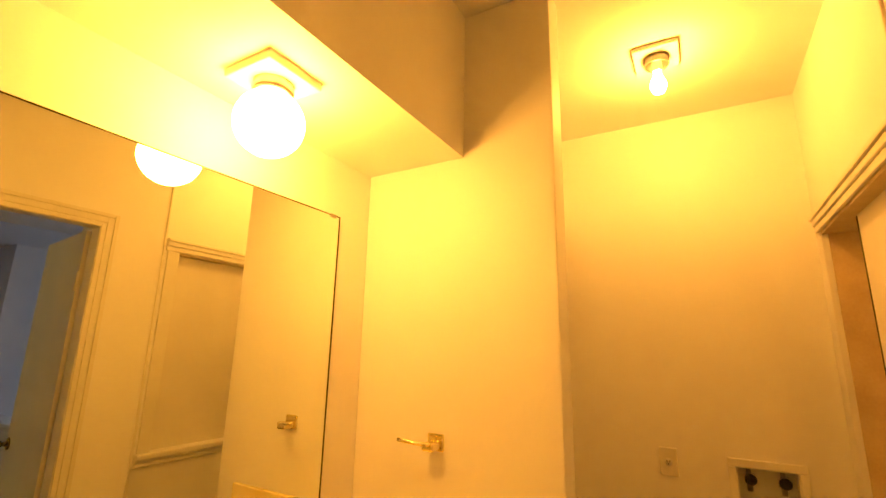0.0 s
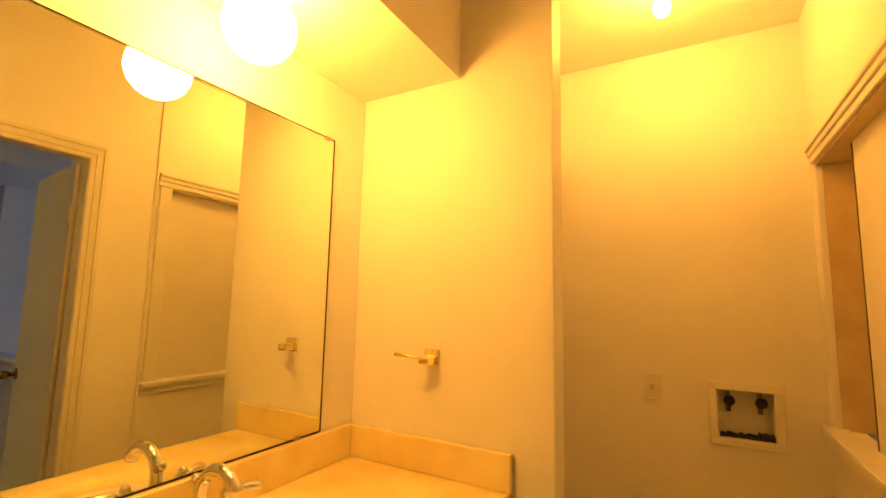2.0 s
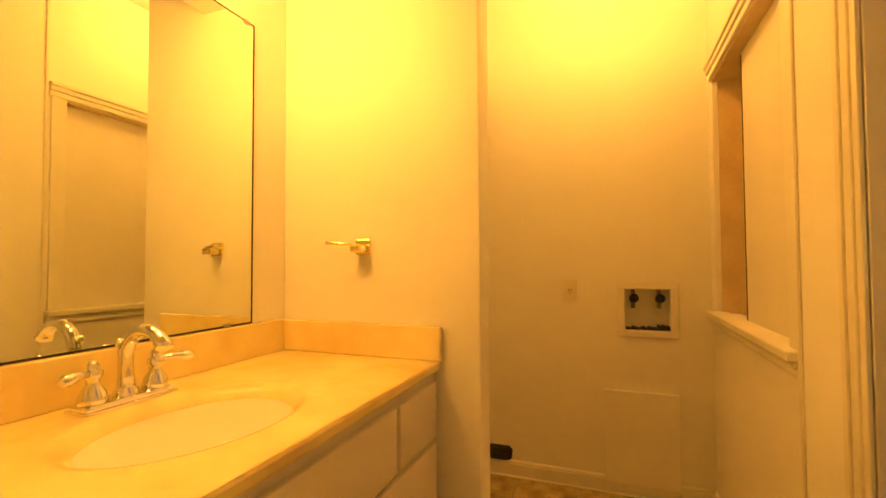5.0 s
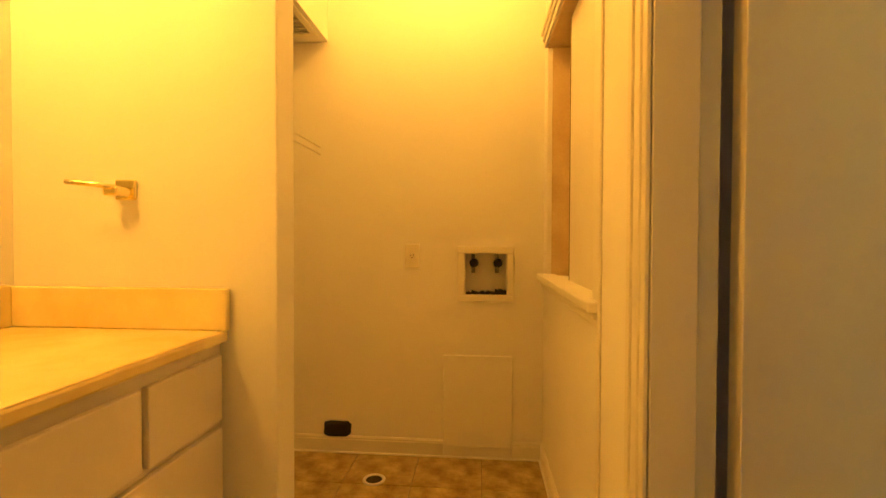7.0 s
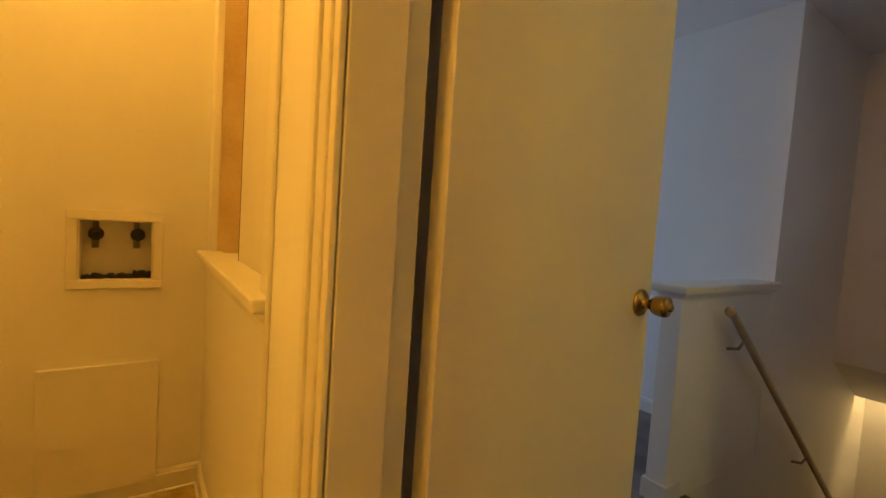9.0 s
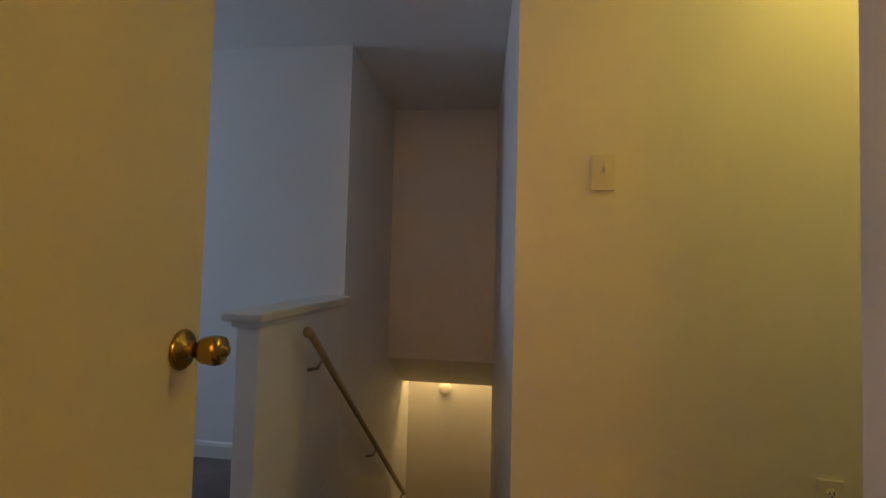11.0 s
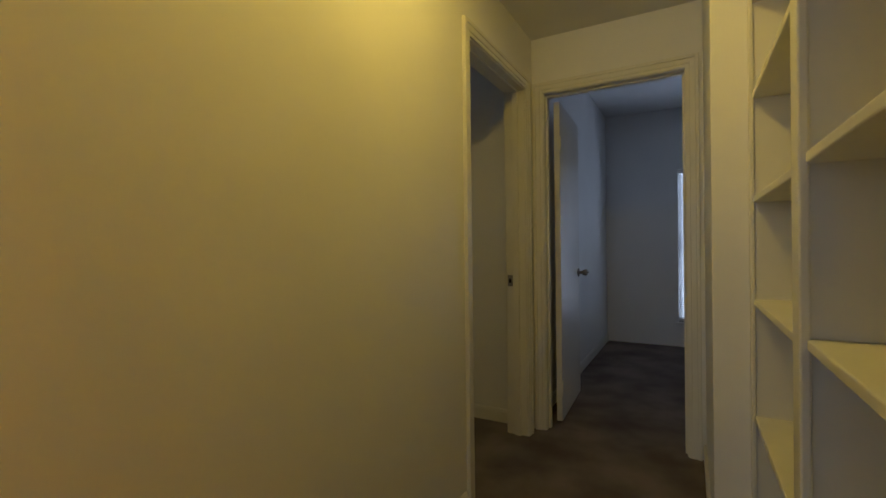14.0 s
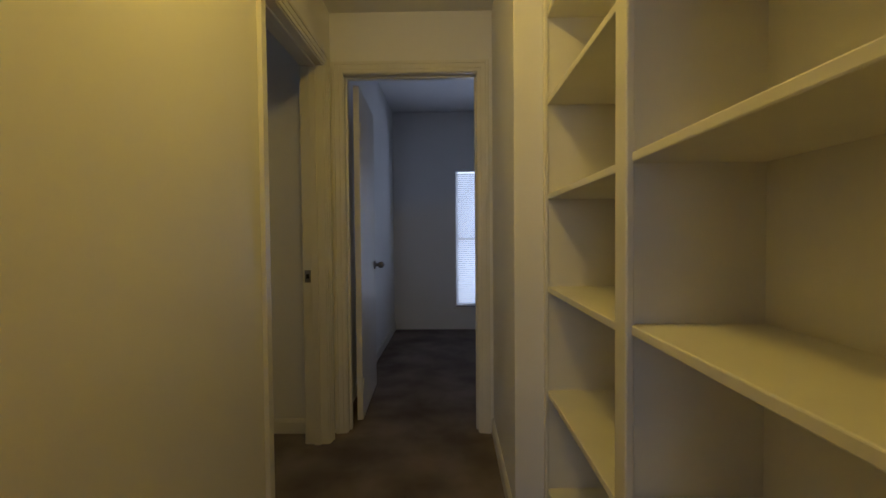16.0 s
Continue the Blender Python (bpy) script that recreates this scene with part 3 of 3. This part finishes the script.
duct = thing("dryer_duct_plug", "crumpled black plug in the dryer duct above the baseboard", "duct plug", (0.478, YB, 0.118))
bm = bmesh.new()
bmesh.ops.create_icosphere(bm, subdivisions=4, radius=1)
for v in bm.verts:
    p = v.co.copy()
    s_ = 1 + 0.10 * noise.noise(p * 2.2)
    v.co = Vector((0.068 * math.copysign(abs(p.x) ** 0.45, p.x) * s_, 0.022 * p.y * s_ - 0.004, 0.038 * math.copysign(abs(p.z) ** 0.45, p.z) * s_))
for f in bm.faces:
    f.smooth = True
part("plug", bm, M_DARK, duct)

drain = thing("floor_drain", "round floor drain hole with a white rim", "floor drain", (0.725, 0.886, 0.0))
part("rim", lathe(bmesh.new(), [(0.036, 0.0), (0.050, 0.0), (0.051, 0.003), (0.046, 0.006), (0.037, 0.005), (0.036, 0.0)]), M_PLASTIC, drain)
part("hole", lathe(bmesh.new(), [(0, 0.0008), (0.037, 0.0008)]), M_SHADOW, drain)

vent = thing("ceiling_vent", "white louvred air grille in the laundry soffit", "vent", (0.22, 0.70, 2.05))
for b_ in ((-0.19, 0.19, -0.36, -0.33), (-0.19, 0.19, 0.33, 0.36), (-0.19, -0.16, -0.33, 0.33), (0.16, 0.19, -0.33, 0.33)):
    part("frame", B(b_[0], b_[1], b_[2], b_[3], -0.008, 0.0, bevel=0.002), M_PLASTIC, vent)
part("backing", B(-0.16, 0.16, -0.33, 0.33, -0.001, 0.0), M_PLASTIC, vent)
for i in range(27):
    part("slat", box(bmesh.new(), -0.16, 0.16, -0.009, 0.009, -0.0008, 0.0008, m=pose(0, -0.32 + i * 0.0246, -0.006, 35)), M_PLASTIC, vent)

wire = thing("wire_shelf", "white wire shelf in the laundry corner", "wire shelf", (0, 0, 1.526))
for x, z in ((0.02, 0), (0.2, 0), (0.39, 0), (0.39, -0.035)):
    part("rail", tube(bmesh.new(), [(x, 0.105, z), (x, YB - 0.002, z)], 0.003, 8), M_PLASTIC, wire)
rod = None
for i in range(40):
    y = 0.12 + i * 0.0255
    if rod is None:
        rod = part("rod", tube(bmesh.new(), [(0.005, 0, 0.003), (0.388, 0, 0.003), (0.393, 0, -0.036)], 0.0016, 6), M_PLASTIC, wire)
        rod.location = (0, y, 0)
    else:
        o = new("rod", rod.data)
        o.parent, o.location = wire, (0, y, 0)

# ---- vanity ----
CT = 0.843
van = thing("vanity_cabinet", "cream painted vanity cabinet with flush drawers and doors", "vanity cabinet", (0, 0, 0))
part("body", B(0.003, 0.555, -1.95, -0.003, 0.09, 0.814), M_CABINET, van)
# toe kick coloured near-black for the shade under the cabinet
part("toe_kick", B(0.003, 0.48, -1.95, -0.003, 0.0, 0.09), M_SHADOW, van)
for y0, y1 in ((-0.258, -0.018), (-0.80, -0.276), (-1.30, -0.822), (-1.93, -1.322)):
    part("drawer_front", B(0.555, 0.571, y0, y1, 0.628, 0.785, bevel=0.003), M_CABINET, van)
for y0, y1 in ((-0.48, -0.018), (-0.95, -0.50), (-1.43, -0.97), (-1.93, -1.45)):
    part("door", B(0.555, 0.571, y0, y1, 0.11, 0.612, bevel=0.003), M_CABINET, van)

top = thing("countertop", "glossy cream marbled vanity top with moulded oval basin", "countertop", (0, 0, 0))
bm = bmesh.new()
SX, SY, RX, RY, DEP = 0.305, -0.60, 0.165, 0.225, 0.125
N = 64
x0, x1, y0, y1 = 0.004, 0.575, -1.97, -0.004
rings = []
for k in range(15):
    ring = []
    for i in range(N):
        a = 2 * math.pi * i / N
        c, s_ = math.cos(a), math.sin(a)
        if k == 0:
            t = min((x1 - SX) / c if c > 1e-6 else (x0 - SX) / c if c < -1e-6 else 9, (y1 - SY) / s_ if s_ > 1e-6 else (y0 - SY) / s_ if s_ < -1e-6 else 9)
            ring.append(bm.verts.new((SX + t * c, SY + t * s_, CT)))
        else:
            q = 1.10 - (k - 1) * 0.078
            d = -DEP * (1 - min(q, 1.0) ** 2.6) if q < 1 else 0.0
            if k == 2:
                d = -0.002
            ring.append(bm.verts.new((SX + RX * max(q, 0.09) * c, SY + RY * max(q, 0.09) * s_, CT + d)))
    rings.append(ring)
for a, b in zip(rings, rings[1:]):
    for i in range(N):
        f = bm.faces.new([a[i], a[(i + 1) % N], b[(i + 1) % N], b[i]])
        f.smooth = True
bm.faces.new(rings[-1])
part("basin_deck", bm, M_MARBLE, top)
part("front_edge", B(0.552, 0.578, y0, y1, CT - 0.028, CT - 0.001, bevel=0.006), M_MARBLE, top)
part("backsplash", B(0.003, 0.022, -1.97, -0.022, CT, 0.948, bevel=0.004), M_MARBLE, top)
part("side_splash", B(0.003, 0.583, -0.022, -0.003, CT, 0.945, bevel=0.004), M_MARBLE, top)
part("drain_ring", lathe(bmesh.new(), [(0, 0.003), (0.016, 0.003), (0.021, 0.001), (0.022, -0.002)], pose(SX, SY, CT - DEP + 0.001)), M_CHROME, top)

# faucet
fa = thing("faucet", "polished chrome two-handle faucet with arched spout", "faucet", (0.092, -0.595, CT))
fa.scale = (1.12, 1.12, 1.12)
part("base_plate", B(-0.026, 0.026, -0.083, 0.083, 0.0, 0.016, bevel=0.006), M_CHROME, fa)
part("base_foot", B(-0.030, 0.030, -0.087, 0.087, 0.0, 0.006, bevel=0.002), M_CHROME, fa)
pts = [(0, 0, 0.014), (0, 0, 0.05)]
for i in range(15):
    a = math.pi - i * math.pi * 0.88 / 14
    pts.append((0.052 + 0.052 * math.cos(a), 0, 0.085 + 0.052 * math.sin(a)))
part("spout", tube(bmesh.new(), pts, [0.017, 0.013] + [0.0125] * 12 + [0.0135, 0.015, 0.0155], 16), M_CHROME, fa)
part("spout_collar", lathe(bmesh.new(), [(0.022, 0.014), (0.021, 0.022), (0.015, 0.03), (0.0145, 0.036)]), M_CHROME, fa)
part("lift_rod", tube(bmesh.new(), [(-0.02, 0, 0.012), (-0.02, 0, 0.105)], 0.0025, 8), M_CHROME, fa)
part("lift_knob", lathe(bmesh.new(), [(0, 0.100), (0.006, 0.102), (0.008, 0.110), (0.005, 0.117), (0, 0.119)], pose(-0.02, 0, 0)), M_CHROME, fa)
for s_ in (-1, 1):
    hnd = part("handle", lathe(bmesh.new(), [(0.022, 0.012), (0.024, 0.020), (0.020, 0.034), (0.012, 0.046), (0.0105, 0.056), (0.015, 0.060), (0.0155, 0.070), (0.009, 0.074), (0.010, 0.080), (0.006, 0.088), (0, 0.089)],
                                 pose(0, s_ * 0.058, 0)), M_CHROME, fa)
    part("lever", tube(bmesh.new(), [(0, s_ * 0.058, 0.066), (0.012, s_ * 0.085, 0.070), (0.022, s_ * 0.112, 0.068), (0.026, s_ * 0.122, 0.067)], [0.006, 0.0065, 0.011, 0.006], 12), M_CHROME, hnd)

# mirror
mi = thing("vanity_mirror", "large frameless wall mirror above the vanity", "mirror", (0, 0, 0))
part("glass", B(0.001, 0.006, -1.62, -0.154, 0.951, 1.887), M_MIRROR, mi)
for e_ in ((-0.1565, -0.1525, 0.950, 1.888), (-1.62, -0.1565, 0.9485, 0.9535), (-1.62, -0.1565, 1.8855, 1.8885)):
    part("edge", B(0.0015, 0.0072, *e_), M_SHADOW, mi, "dark worn mirror edge")
part("edge_backing", B(0.0004, 0.0045, -1.622, -0.152, 0.9495, 1.889), M_SHADOW, mi)
for y, z, h in ((-0.25, 0.953, -1), (-0.80, 0.953, -1), (-0.185, 1.885, 1), (-1.13, 1.885, 1)):
    part("clip", B(0.002, 0.0095, y - 0.012, y + 0.012, z - 0.006, z + 0.006, bevel=0.0015), M_STEEL, mi)

# towel ring
tr = thing("paper_holder", "polished brass single-post paper holder on the wall", "paper holder", (0.314, 0, 1.183))
part("wall_plate", B(-0.028, 0.028, -0.008, 0.0, -0.022, 0.028, bevel=0.004), M_BRASS, tr)
part("post", B(-0.020, 0.020, -0.055, -0.006, -0.016, 0.008, bevel=0.006), M_BRASS, tr)
part("arm", tube(bmesh.new(), [(0.010, -0.05, 0.004), (-0.02, -0.072, 0.008), (-0.06, -0.080, 0.012), (-0.085, -0.080, 0.014)], 0.006, 12), M_BRASS, tr)


# ---- lamps ----
def plate(parent, s, h):
    part("canopy_plate", B(-s, s, -s, s, -h, 0.0, bevel=0.004), M_PLASTIC, parent, "square cream metal plate")


gl = thing("globe_ceiling_light", "lit opal globe ceiling light over the vanity", "ceiling light", (0.208, -0.62, 2.088))
plate(gl, 0.078, 0.022)
part("collar", lathe(bmesh.new(), [(0.042, -0.020), (0.047, -0.023), (0.045, -0.032), (0.048, -0.040), (0.045, -0.050), (0.040, -0.053)]), M_STEEL, gl, "dull ribbed metal collar")
part("globe", lathe(bmesh.new(), [(0.040, -0.050)] + [(0.080 * math.sin(math.radians(a)), -0.124 + 0.080 * math.cos(math.radians(a))) for a in range(30, 180, 8)] + [(0, -0.204)]), M_GLOBE, gl, "glowing opal glass globe")

lb = thing("bare_ceiling_light", "bare lit bulb in a square ceiling fitting", "ceiling light", (0.976, 0.546, BC))
plate(lb, 0.082, 0.018)
part("collar", lathe(bmesh.new(), [(0.042, -0.018), (0.046, -0.020), (0.044, -0.034), (0.046, -0.048), (0.043, -0.052), (0.038, -0.050), (0.038, -0.022), (0, -0.022)]), M_STEEL, lb)
part("socket", lathe(bmesh.new(), [(0.018, -0.022), (0.019, -0.072), (0.016, -0.078), (0, -0.078)]), M_PLASTIC, lb)
part("bulb", lathe(bmesh.new(), [(0.013, -0.078), (0.014, -0.090), (0.022, -0.108), (0.030, -0.130), (0.030, -0.145), (0.022, -0.164), (0.010, -0.172), (0, -0.174)]), M_BULB, lb, "glowing light bulb")

hl = thing("hall_ceiling_light", "lit dome ceiling light in the hall", "ceiling light", (2.60, -1.95, HC))
part("base", lathe(bmesh.new(), [(0, 0), (0.13, 0), (0.13, -0.02), (0.12, -0.024)]), M_BRASS, hl)
part("dome", lathe(bmesh.new(), [(0.12, -0.022), (0.115, -0.045), (0.09, -0.075), (0.05, -0.094), (0, -0.10)]), M_HALLGLOBE, hl, "glowing glass dome")

sl = thing("stair_ceiling_light", "lit dome ceiling light over the stair foot", "ceiling light", (5.60, -0.24, 0.36))
part("base", lathe(bmesh.new(), [(0, 0), (0.075, 0), (0.075, -0.015), (0.07, -0.018)]), M_BRASS, sl)
part("dome", lathe(bmesh.new(), [(0.07, -0.016), (0.065, -0.035), (0.04, -0.055), (0, -0.062)]), M_STAIRLAMP, sl, "glowing glass dome")

# ---- floor tiles ----
tile = None
for i in range(6):
    for j in range(12):
        x, y = -0.02 + i * 0.305, YB - 0.305 * (j + 1) + 0.02
        if x + 0.303 > XR + 0.12:
            continue
        if tile is None:
            tile = part("tile", B(0.0015, 0.3035, 0.0015, 0.3035, -0.006, 0.0, bevel=0.0008), M_VINYL, floor_bath)
            tile.location = (x, y, 0)
        else:
            o = new("tile", tile.data)
            o.parent, o.location = floor_bath, (x, y, 0)
